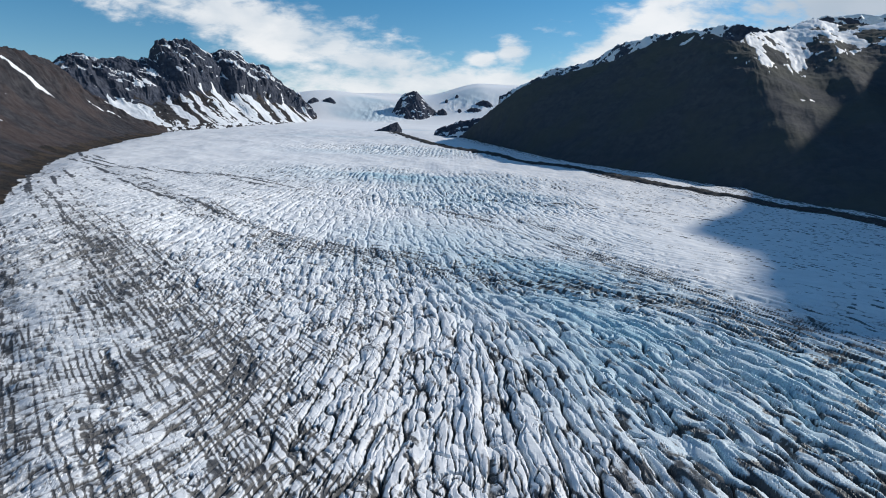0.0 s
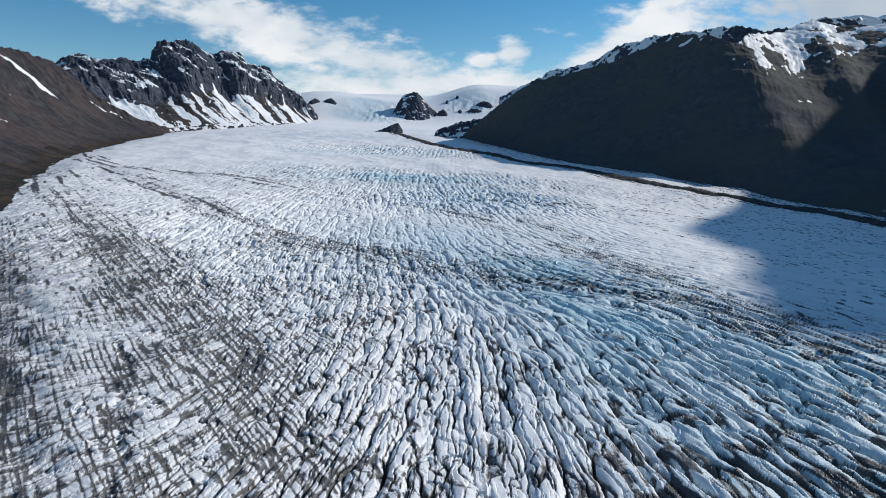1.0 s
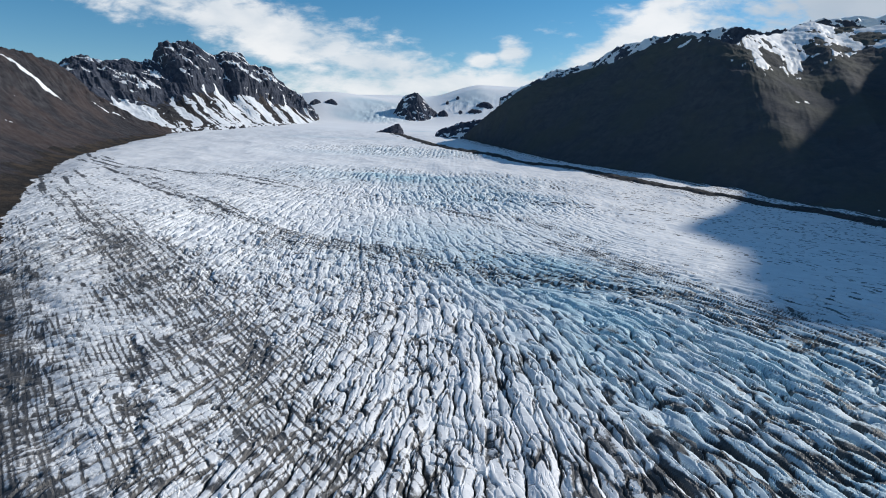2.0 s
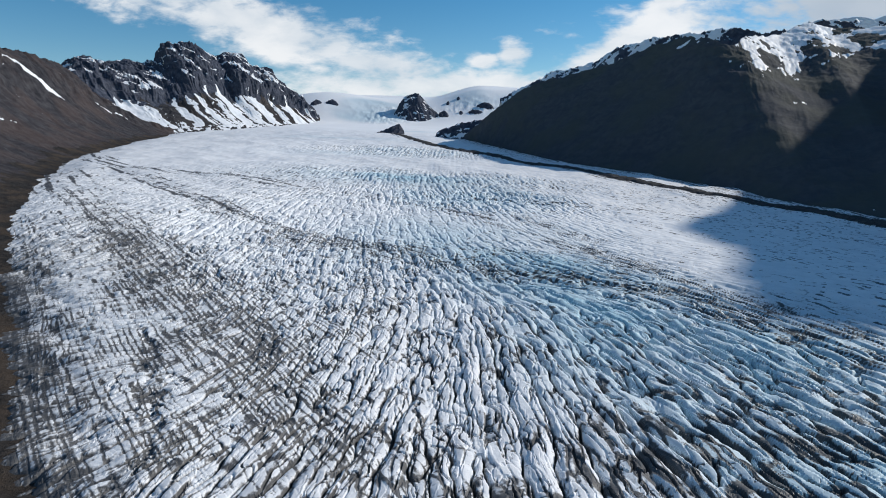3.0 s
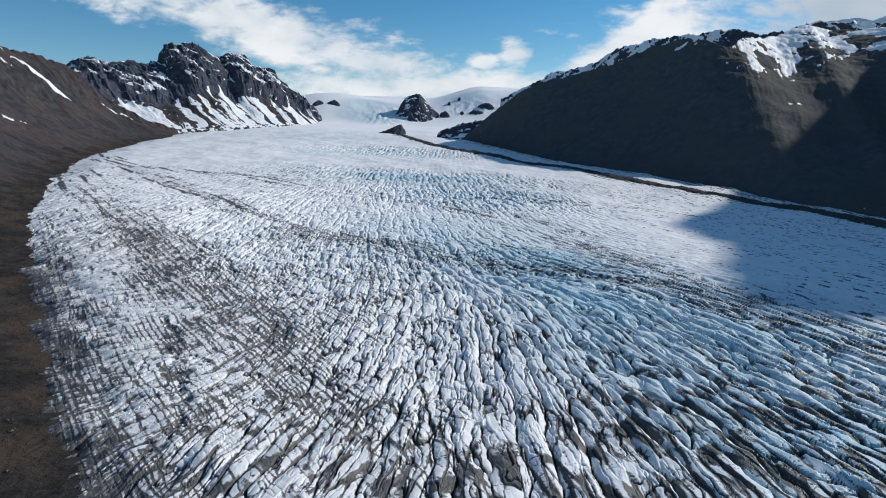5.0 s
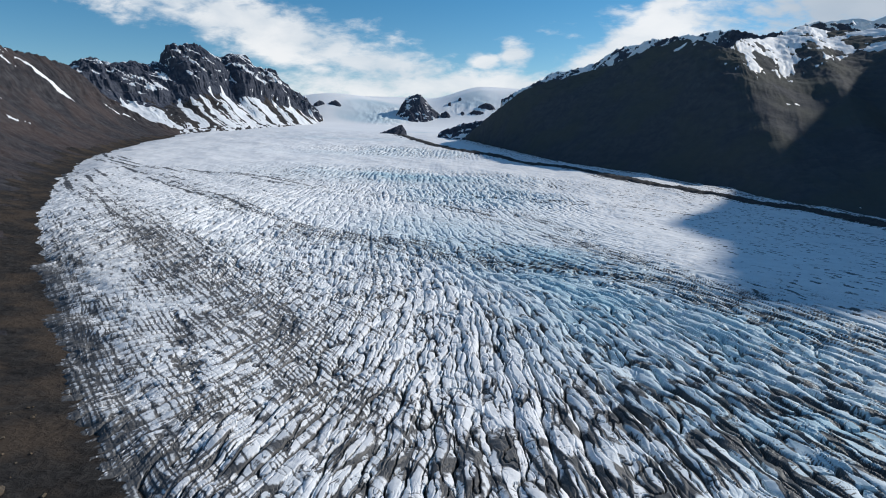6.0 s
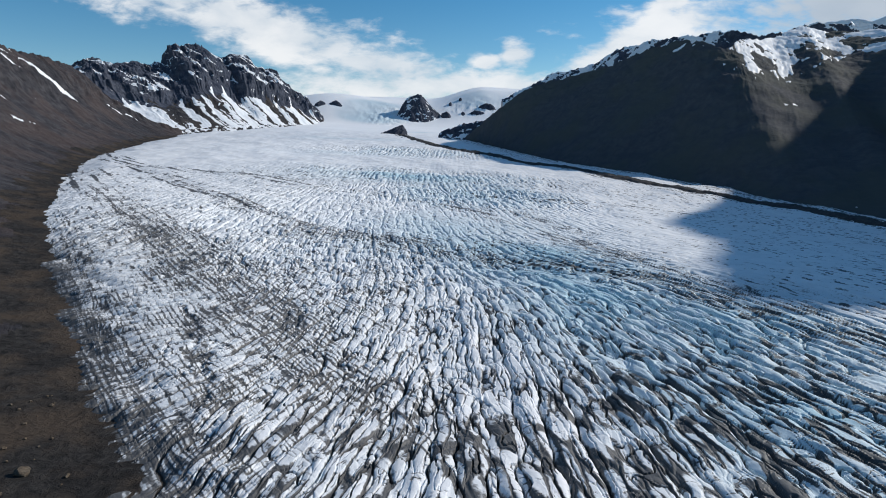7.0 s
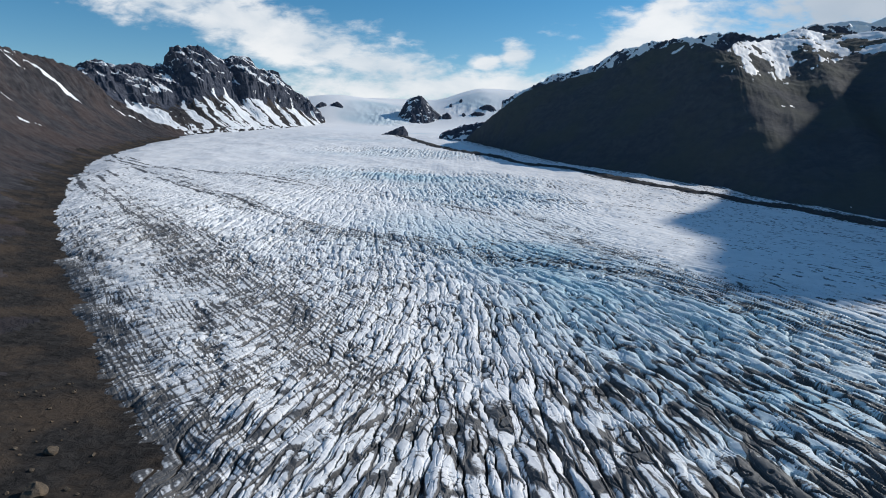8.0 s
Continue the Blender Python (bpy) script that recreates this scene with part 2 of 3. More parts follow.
def snow_material():
    m, n, where = material("snow")
    a, b = n.noise(where, 0.012, 6.0, 0.6), n.noise(where, 0.09, 4.0)
    colour = n.mix(n.ramp(a, 0.3, 0.7), (0.74, 0.77, 0.80, 1), (0.84, 0.85, 0.86, 1))
    finish(n, n.mix(n.ramp(b, 0.66, 0.8, (0, 0.3)), colour, (0.35, 0.33, 0.31, 1)), 0.6, [(a, 0.5, 6.0), (b, 0.3, 1.0)])
    return m


def rock_material(name, dark, light, tint, amount, scale=1.0, relief=0.9):
    m, n, where = material(name)
    big, mid, fine = n.noise(where, 0.006 * scale, 6.0, 0.6), n.noise(where, 0.045 * scale, 7.0, 0.65, 0.4), n.noise(where, 0.35 * scale, 5.0, 0.65)
    strata = n.add("ShaderNodeTexNoise", {"Vector": n.add("ShaderNodeMapping", {"Vector": where, "Scale": (0.15, 0.15, 1.3)}).outputs[0], "Scale": 0.05 * scale, "Detail": 6.0}).outputs[0]
    colour = n.mix(n.ramp(mid, 0.3, 0.7), dark, light)
    colour = n.mix(n.ramp(strata, 0.5, 0.65, (0, 0.5)), colour, dark)
    colour = n.mix(n.ramp(big, 0.42, 0.62, (0, amount)), colour, tint)
    colour = n.mix(n.ramp(fine, 0.55, 0.8, (0, 0.4)), colour, light)
    finish(n, colour, 0.9, [(mid, relief, 8.0 / scale), (fine, 0.75 * relief, 1.2 / scale)], gloss=0.08)
    return m


ICE, SNOW = ice_material(), snow_material()
# the crag's bluish base carries distance haze and shade in its colour
CRAG = rock_material("basalt_crag", (0.036, 0.044, 0.066, 1), (0.090, 0.101, 0.130, 1), (0.080, 0.080, 0.092, 1), 0.3)
SLOPE = rock_material("scree_slope", (0.026, 0.026, 0.031, 1), (0.068, 0.066, 0.071, 1), (0.092, 0.067, 0.060, 1), 0.45, 1.0, 0.7)
MOSS = rock_material("mossy_slope", (0.064, 0.068, 0.080, 1), (0.092, 0.096, 0.100, 1), (0.086, 0.090, 0.078, 1), 0.7, 1.0, 0.45)
SCREE = rock_material("fan_scree", (0.030, 0.030, 0.034, 1), (0.066, 0.064, 0.066, 1), (0.075, 0.062, 0.055, 1), 0.5)
GRAVEL = rock_material("moraine_gravel", (0.018, 0.017, 0.017, 1), (0.046, 0.043, 0.041, 1), (0.080, 0.060, 0.045, 1), 0.7, 4.0)
RUBBLE = rock_material("medial_rubble", (0.034, 0.034, 0.036, 1), (0.090, 0.089, 0.090, 1), (0.09, 0.080, 0.072, 1), 0.4, 6.0)
STONE = rock_material("boulder_stone", (0.06, 0.052, 0.044, 1), (0.16, 0.13, 0.10, 1), (0.15, 0.11, 0.075, 1), 0.6, 20.0)


# ---------------- ground sheet ----------------
def ground_sheet():
    x, y = np.meshgrid(np.linspace(-7600, 7600, 200), np.linspace(-1500, 8000, 180))
    z = np.minimum(ice_level(np.clip(x, -1500, 1500), np.clip(y, -200, 3600)), 260) - 45 + 4 * fbm(x / 300, y / 300, 5)
    return tagged(part("ground", grid_mesh("ground", np.stack([x, y, z], -1)), GRAVEL), "dark grey glacial gravel plain of the valley floor", "ground", kind="structure")


ground_sheet()


# ---------------- glacier ----------------
def hump(x, y, cx, cy, sx, sy):
    return np.exp(-(((x - cx) / sx) ** 2 + ((y - cy) / sy) ** 2))


def relief(x, y):
    """How deep the ice is broken, over the plan (metres)."""
    near = 3.6 * hump(x, y, 20, 150, 140, 190) + 2.6 * hump(x, y, 170, 220, 100, 130) + 2.2 * hump(x, y, -30, 420, 170, 110)
    far = 3.6 * hump(x, y, 10, 800, 130, 90) + 3.2 * hump(x, y, -60, 1050, 240, 110) + 4.0 * hump(x, y, -150, 1650, 240, 150)
    fall = 8.0 * hump(x, y, -560, 4050, 230, 220) + 5.0 * hump(x, y, 150, 4350, 200, 150) + 3 * hump(x, y, -250, 2950, 160, 90)
    left = 1.5 * hump(x, y, -190, 230, 90, 190) + 1.7 * hump(x, y, -240, 560, 190, 190) + 2.5 * hump(x, y, 45, 865, 60, 60)
    return 0.22 + 0.75 * (1 - sm(y, 850, 1250)) * (1 - 0.35 * sm(x, 120, 260) * sm(y, 330, 480)) + near + far + fall + left


def glacier():
    fan = np.radians(np.concatenate([np.linspace(-62, -40, 40)[:-1], np.linspace(-40, 38, 1100), np.linspace(38, 58, 40)[1:]]))
    r, radii = 168.0, []
    while r < 7400:
        radii.append(r)
        r += min(0.42 * (r / 185) ** 1.32, 0.010 * r + 2, 17 if 3800 < r < 4500 else 99)
    radii = np.array(radii)
    r, a = np.meshgrid(radii, fan, indexing="ij")
    x, y = (r * np.sin(a)).astype(np.float32), (r * np.cos(a) - 130).astype(np.float32)

    def crack(f):
        """Metres to the nearest line where f is nought."""
        g = np.hypot(np.gradient(f, radii, axis=0), np.gradient(f, fan, axis=1) / r)
        return np.abs(f) / (g + 0.02)
    inl, inr = inside_left(x, y), inside_right(x, y)
    A = relief(x, y).astype(np.float32)
    far = sm(y, 350, 1000)
    real = np.minimum(inl, inr) > -70
    close, distant = real & (y < 1020), real & (y > 340) & (y < 2700)
    body = real & (y < 2520)
    wx, wy = x + 0.9 * fbm(x / 20, y / 20, 61, 4, 0.6), y + 0.9 * fbm(x / 20, y / 20, 67, 4, 0.6)
    long = drawn_out(wx, wy, crevasse_field, 7.5, 9, 3, where=real & (y < 440))
    stub = drawn_out(wx, wy, crevasse_field, 10.0, 2, 7, where=body)
    mid = sm(y, 230, 420)
    d1 = crack(long * (1 - mid) + stub * mid)
    big = drawn_out(wx, wy, crevasse_field, 12.5, 7, 5, where=body)
    d0 = crack(big)
    g1, t1 = blocks(wx, wy, crevasse_field, 12.5, 6.5, 3, real & (y < 520))
    g2, t2 = blocks(wx, wy, crevasse_field, 6.2, 3.6, 5, real & (y < 420))
    g3, t3 = blocks(x + 2.5 * fbm(x / 30, y / 30, 63, 3), y + 2.5 * fbm(x / 30, y / 30, 65, 3), crevasse_field, 16.0, 2.6, 7, body & (y > 300))
    layered = hump(x, y, -150, 260, 110, 260) * sm(inl, 0, 25) + 0.4 * hump(x, y, 60, 460, 200, 70)
    calm = 1 - 0.6 * np.minimum(layered, 1)
    some = sm(fbm(x / 40, y / 40, 27, 3), -0.25, 0.35)
    patchy = fbm(x / 24, y / 24, 29, 4)
    deep = 0.15 + 0.85 * sm(patchy, -0.5, 0.35)
    foul = 1.3 * hump(x, y, 150, 140, 105, 65) + 1.0 * hump(x, y, -55, 100, 110, 55) + 1.6 * hump(x, y, 180, 45, 130, 60) + 1.5 * hump(x, y, 125, 100, 65, 50) + 0.7 * hump(x, y, 95, 425, 70, 26) + 0.5 * hump(x, y, 45, 865, 50, 50)
    wide = 0.32 + 0.9 * far
    # cracks are never finer than the mesh can show
    fx, fy = crevasse_field.way(x, y)
    turned = np.abs(fx * np.sin(a) + fy * np.cos(a)).astype(np.float32)
    pitch = np.sqrt((1 - turned ** 2) * np.gradient(radii)[:, None].astype(np.float32) ** 2 + turned ** 2 * (r * np.gradient(fan)[None, :]) ** 2).astype(np.float32)
    thin = np.minimum(1, 0.5 / pitch) * (1 - far) + far
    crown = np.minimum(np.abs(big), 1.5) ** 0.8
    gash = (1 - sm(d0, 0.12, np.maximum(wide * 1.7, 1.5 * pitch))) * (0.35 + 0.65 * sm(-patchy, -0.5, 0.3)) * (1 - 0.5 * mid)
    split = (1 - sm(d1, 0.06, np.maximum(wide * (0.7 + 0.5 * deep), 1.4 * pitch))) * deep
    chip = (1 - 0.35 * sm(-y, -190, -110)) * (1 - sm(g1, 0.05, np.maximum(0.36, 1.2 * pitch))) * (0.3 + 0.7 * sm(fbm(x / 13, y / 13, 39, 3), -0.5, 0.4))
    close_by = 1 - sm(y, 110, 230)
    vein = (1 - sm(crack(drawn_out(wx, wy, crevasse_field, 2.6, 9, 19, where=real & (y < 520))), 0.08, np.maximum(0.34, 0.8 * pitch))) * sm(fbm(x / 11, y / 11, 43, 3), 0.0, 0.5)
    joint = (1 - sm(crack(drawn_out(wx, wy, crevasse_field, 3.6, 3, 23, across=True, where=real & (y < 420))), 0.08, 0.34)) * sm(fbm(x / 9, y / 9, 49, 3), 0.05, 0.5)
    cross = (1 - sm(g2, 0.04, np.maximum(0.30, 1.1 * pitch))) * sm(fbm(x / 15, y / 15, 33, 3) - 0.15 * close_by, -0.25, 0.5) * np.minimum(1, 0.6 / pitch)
    serac = (1 - sm(g3, 0.1, 1.5)) * sm(y, 300, 420)
    smooth_far = sm(y, 2500, 3000)
    swell = fbm(x / 120, y / 120, 31, 4) * (1 - smooth_far) + 1.5 * fbm(x / 500, y / 500, 35, 2) * smooth_far
    hills = fbm(x / 19, y / 19, 37, 3)
    lumps = fbm(x / 2.6, y / 2.6, 41, 4, 0.6)
    cracked = A * (1 - sm(y, 2000, 2500))
    low = np.minimum(cracked, 3.0) * (0.5 + 0.5 * calm)
    fins = cracked * ((0.34 * crown - 0.8 * gash - 0.5 * split) * calm + 0.26 * hills * (0.5 + mid) + mid * (0.34 * t3 - 0.08 * serac))
    h = fins + low * ((0.26 * t1 + 0.07 * t2) * (1 - mid) - 0.24 * chip - 0.09 * cross - 0.07 * vein - 0.07 * joint) + 2.6 * swell * (0.5 + far) + lumps * (0.02 + 0.010 * cracked) * (1 - far)
    # an old cleft across the layered ice, its shade also painted into the colour
    bent = x + 7 * fbm(x / 22, y / 22, 57, 4), y + 7 * fbm(x / 22, y / 22, 59, 4)
    cleft = np.exp(-(band_distance(bent[0], bent[1], CLEFT) / 3.0) ** 2)
    h = h - 1.3 * cleft
    icefall = hump(x, y, -470, 3980, 120, 200) + 0.55 * hump(x, y, 130, 4180, 260, 130)
    h = h + (A - cracked) * 0.5 * ridged(x / 190, y / 190, 45, 3) + 8.0 * icefall * ridged(x / 75, y / 95, 47, 4, 0.65)
    # the ice thins out to a ragged edge
    fingers = 10 * gnoise((0.85 * y + 0.5 * x) / 17, x / 70, 55) * (1 - sm(y, 380, 600))
    edge = np.minimum(inl + 5 * fbm(x / 25, y / 25, 51, 4) + fingers, inr + 14 * fbm(x / 60, y / 60, 53, 4) + 10)
    # fine layers of old ice, standing out near the sides
    d4 = crack(drawn_out(x, y, flow_field, 4.0, 18, 77, where=close))
    layer = (1 - sm(d4, 0.1, 0.6)) * sm(layered, 0.1, 0.6)
    z = ice_level(x, y) + h - 0.5 * A - 0.16 * layer - 10 * (1 - sm(edge, -12, 58)) - 0.45 * np.maximum(-edge, 0)
    # debris that the flow draws out into streaks
    streak = drawn_out(x, y, flow_field, 1.7, 26, 71, where=close) * (1 - far) + drawn_out(x, y, flow_field, 9.0, 16, 73, where=distant) * far
    dirt_shade = 0.02 + 0.10 * sm(fbm(x / 70, y / 70, 81, 4), 0.0, 0.8)
    dust = 0.30 * hump(x, y, -350, 420, 120, 190) + 0.10 * hump(x, y, -190, 250, 70, 120)
    for line, half, strength in BANDS.values():
        spread = half * (1 + 0.5 * fbm(x / 90, y / 90, 91, 3))
        dirt_shade = np.maximum(dirt_shade, strength * np.exp(-(band_distance(x, y, line) / spread) ** 2))
    # colour also darkens in hollows and pales on crowns, shade painted into the dirt
    dirt_shade = dirt_shade * (1 - 0.5 * sm(A, 2.4, 3.8)) * (0.65 + 0.35 * sm(y + 0.3 * x, 90, 200)) * (1.25 - 0.55 * np.minimum(crown, 1.2)) * (0.16 + 1.6 * sm(streak + 0.35 * patchy, 0.5, 1.4)) + 1.1 * (1 - sm(inr, 15, 120)) * sm(streak, -0.2, 0.9) + foul * (0.10 * sm(patchy + 0.4 * lumps, -0.5, 0.5) + 1.0 * thin * (1 - sm(g1, 0.1, 0.9)) * sm(patchy, -0.6, 0.2)) + 0.6 * cleft * sm(lumps + patchy, -0.6, 0.4)
    flecks = drawn_out(x, y, flow_field, 4.5, 2, 79, where=real & (y < 1400))
    right = sm(x, 180, 260)
    dirt_shade = dirt_shade + (0.7 + 0.2 * right) * sm(flecks + 0.2 * right, 1.0, 1.8) * (1 - sm(y, 900, 1400)) * sm(fbm(x / 50, y / 50, 83, 3) + 0.5 * sm(x, 200, 320), -0.4, 0.5)
    dirt_shade = dirt_shade + 0.8 * (1 - sm(edge + 5 * streak, -8, 14)) + 0.75 * (1 - sm(inl + 9 * streak + 8 * patchy, 0, 40)) * (1 - sm(y, 300, 500)) + 0.8 * layer * (0.4 + some)
    # cracks painted dark: lodged grit and the shade of their depth together
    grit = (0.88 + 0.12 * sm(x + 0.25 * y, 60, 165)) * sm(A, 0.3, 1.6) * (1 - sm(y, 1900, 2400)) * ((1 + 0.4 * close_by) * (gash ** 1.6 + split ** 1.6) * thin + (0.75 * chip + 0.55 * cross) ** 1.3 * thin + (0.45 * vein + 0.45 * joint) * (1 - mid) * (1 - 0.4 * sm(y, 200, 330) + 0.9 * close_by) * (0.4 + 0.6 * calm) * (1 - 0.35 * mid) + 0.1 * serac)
    dirt_shade = np.minimum(dirt_shade + grit + dust, 1.3)
    cold = 0.75 * sm(x + 0.25 * y, 60, 165) * sm(A, 0.9, 3.0) * (1 - sm(x, 150, 260) * sm(y, 330, 430)) * (1 - 0.7 * sm(y, 430, 560))
    cold = cold + 0.5 * hump(x, y, 20, 540, 130, 110) + 0.55 * hump(x, y, -140, 1030, 190, 90) + 0.6 * hump(x, y, 45, 870, 75, 75) + 0.35 * hump(x, y, -420, 2150, 240, 90) + 0.3 * hump(x, y, -250, 1480, 220, 70)
    blue = np.clip(cold + (0.10 + 0.15 * sm(x + 0.25 * y, 60, 165)) * (1 - np.minimum(crown, 1)) * sm(A, 1.0, 3) + 0.25 * icefall, 0, 1) * (0.75 + 0.5 * np.clip(swell + 0.5 * t1, -1, 1))
    snowed = np.clip(sm(y, 2300, 3100) + 0.9 * hump(x, y, -420, 1500, 260, 480) + 0.6 * hump(x, y, 250, 700, 130, 260), 0, 1)
    keep = (edge > -50)[:-1, :-1]
    me = grid_mesh("glacier", np.stack([x, y, z], -1), keep, {"dirt_shade": dirt_shade, "blue": blue, "snowed": snowed}, smooth=lambda at: (at[:, 1] > 900) | (at[:, 0] > 190))
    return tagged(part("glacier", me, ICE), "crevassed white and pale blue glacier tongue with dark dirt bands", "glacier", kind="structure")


glacier()


def glacier_front():
    """The lower tongue, under and behind the flight."""
    x, y = np.meshgrid(np.linspace(-140, 860, 260), np.linspace(-760, 62, 220))
    edge = np.minimum(inside_left(x, y), inside_right(x, y)) + 6 * fbm(x / 25, y / 25, 51, 4)
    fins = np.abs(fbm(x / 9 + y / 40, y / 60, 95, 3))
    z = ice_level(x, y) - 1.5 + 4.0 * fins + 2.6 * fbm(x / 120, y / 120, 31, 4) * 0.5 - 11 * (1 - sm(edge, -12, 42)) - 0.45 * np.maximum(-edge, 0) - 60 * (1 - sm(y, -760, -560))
    # dark put into the colour of the fin troughs, besides streaks and edge dirt
    dirt_shade = 0.12 + 0.45 * (1 - sm(fins, 0.01, 0.09)) + 0.3 * sm(fbm(x / 5, y / 22, 97, 4), 0.3, 0.9) + 0.7 * (1 - sm(edge, -8, 20))
    me = grid_mesh("glacier_front", np.stack([x, y, z], -1), (edge > -40)[:-1, :-1], {"dirt_shade": dirt_shade, "blue": 0.2 + 0 * x, "snowed": 0 * x})
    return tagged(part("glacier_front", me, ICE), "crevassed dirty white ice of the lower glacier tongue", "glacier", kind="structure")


glacier_front()


# ---------------- mountains ----------------
def along(points, count):
    """A polyline resampled evenly."""
    P = np.array(points, float)
    d = np.concatenate([[0], np.cumsum(np.linalg.norm(np.diff(P, axis=0), axis=1))])
    u = np.linspace(0, d[-1], count)
    return np.stack([np.interp(u, d, P[:, k]) for k in range(P.shape[1])], -1)


SURFACES = {}


def height_on(name, x, y):
    """The height of a built flank at a place of the plan."""
    P = SURFACES[name]
    d = (P[:, 0] - x) ** 2 + (P[:, 1] - y) ** 2
    near = np.argsort(d)[:4]
    w = 1 / (d[near] + 0.5)
    return float((P[near, 2] * w).sum() / w.sum())


def eased(points, count):
    """A smooth line through points, as many steps from each to the next."""
    P = np.array(points, float)
    u = np.linspace(0, len(P) - 1, count)
    i = np.minimum(u.astype(int), len(P) - 2)
    t = (u - i)[:, None]
    a, b, c, d = P[np.maximum(i - 1, 0)], P[i], P[i + 1], P[np.minimum(i + 2, len(P) - 1)]
    return b + 0.5 * t * (c - a + t * (2 * a - 5 * b + 4 * c - d + t * (3 * (b - c) + d - a)))


def mountain(name, label, crest, base, rock, count=(420, 150), power=1.2, rough=40.0, ribs=30.0, rib_width=90.0, crag=12.0, back=350.0, snow=None, seed=1, sink=25.0, bulge=None, category="mountain", paired=False, cliff=None, ledge=5.5, grain=0.14, foot=None):
    """A mountain flank between a foot line in the plan and a crest line, with its far side behind."""
    nu, nv = count
    C, B = (eased(crest, nu), eased(base, nu)) if paired else (along(crest, nu), along(base, nu))
    zb = ice_level(B[:, 0], B[:, 1]) - sink
    over = max(6, nv // 5)
    v = np.concatenate([np.linspace(0, 1, nv), 1 + np.linspace(0, 1, over + 1)[1:]])[:, None]
    up, behind = np.minimum(v, 1), np.maximum(v - 1, 0)
    away = C[:, :2] - B
    reach = np.linalg.norm(away, axis=1, keepdims=True) + 1
    away = away / reach
    out = -away
    x = B[:, 0] + (C[:, 0] - B[:, 0]) * up + away[:, 0] * back * behind
    y = B[:, 1] + (C[:, 1] - B[:, 1]) * up + away[:, 1] * back * behind
    zc = C[:, 2]
    rise = up ** power
    if cliff:   # scree up to a share of the way, then walls
        at, high = cliff
        rise = np.where(up < at, high * (up / at) ** power, high + (1 - high) * np.maximum((up - at) / (1 - at), 0) ** 0.8)
    z = zb + (zc - zb) * rise - behind ** 1.5 * back * 0.6
    s = np.broadcast_to(np.linspace(0, 1, nu) * np.linalg.norm(np.diff(C, axis=0), axis=1).sum(), x.shape)
    body = np.sin(np.pi * np.clip(up, 0, 1)) ** 1.0 * (1 - 0.6 * behind)
    wob = s + 40 * fbm(x / 160, y / 160, seed + 7, 3)
    rib = ridged(wob / rib_width, up * 0.9 + s / 900, seed + 3, 5, 0.55)
    d = ribs * rib * body + rough * (fbm(x / 210, (y + 0.6 * z) / 210, seed, 3, 0.5) + grain * fbm(s / 28, up * reach[:, 0] / 28, seed + 5, 4, 0.55) * (0.12 + sm(up, 0.45, 0.75))) * body
    if cliff:
        d = d * (0.3 + 0.7 * sm(up, cliff[0] - 0.12, cliff[0] + 0.1))
    if bulge is not None:
        d = d + bulge(np.broadcast_to(np.linspace(0, 1, nu), x.shape), up)
    x, y = x + out[:, 0] * d * 0.8, y + out[:, 1] * d * 0.8
    z = z + 0.45 * d + crag * ridged(x / 60 + z / 90, y / 60, seed + 17, 5, 0.6) * (0.06 + 0.94 * sm(up, 0.5, 0.85)) - crag * 0.8 * sm(up, 0.8, 1.0)
    if cliff:   # ledges
        z = z + ledge * np.sin(2 * np.pi * z / 58 + 5.0 * fbm(x / 170, y / 170, seed + 29, 4)) * sm(up, cliff[0] - 0.1, cliff[0] + 0.1)
    P = np.stack([x, y, z], -1)
    SURFACES[name] = P.reshape(-1, 3)
    whole = new(name)
    tagged(whole, label, category)
    centre = Vector((float(C[:, 0].mean()), float(C[:, 1].mean()), float(zb.mean())))
    whole.location = centre
    if foot is None:
        part("rock", grid_mesh("rock", P - np.array(centre)), rock, whole)
    else:   # a strip of fresh debris along the foot
        share, debris, words = foot
        low = up + 0.0 * x < share + 0.08 * fbm(x / 60, y / 60, seed + 41, 4)
        low = low[:-1, :-1]
        part("rock", grid_mesh("rock", P - np.array(centre), ~low), rock, whole)
        part("scree_apron", grid_mesh("scree_apron", P - np.array(centre), low), debris, whole, words)
    if snow is not None:
        N = np.cross(np.gradient(P, axis=1), np.gradient(P, axis=0))
        N /= np.linalg.norm(N, axis=2, keepdims=True) + 1e-9
        N *= np.sign(N[..., 2:3]) + (N[..., 2:3] == 0)
        cover = snow(x, y, z, N[..., 2], rib, up, s)
        lift = np.clip(cover, -1.5, 1.0) * 1.7
        keep = (cover > -1.0)
        keep = keep[:-1, :-1] & keep[1:, 1:] & keep[1:, :-1] & keep[:-1, 1:]
        S = P.copy()
        S[..., 2] += lift
        if keep.any():
            part("snowfield", grid_mesh("snowfield", S - np.array(centre), keep), SNOW, whole, "patchy white snow lying in the gullies")["kind"] = "stuff"
    return whole


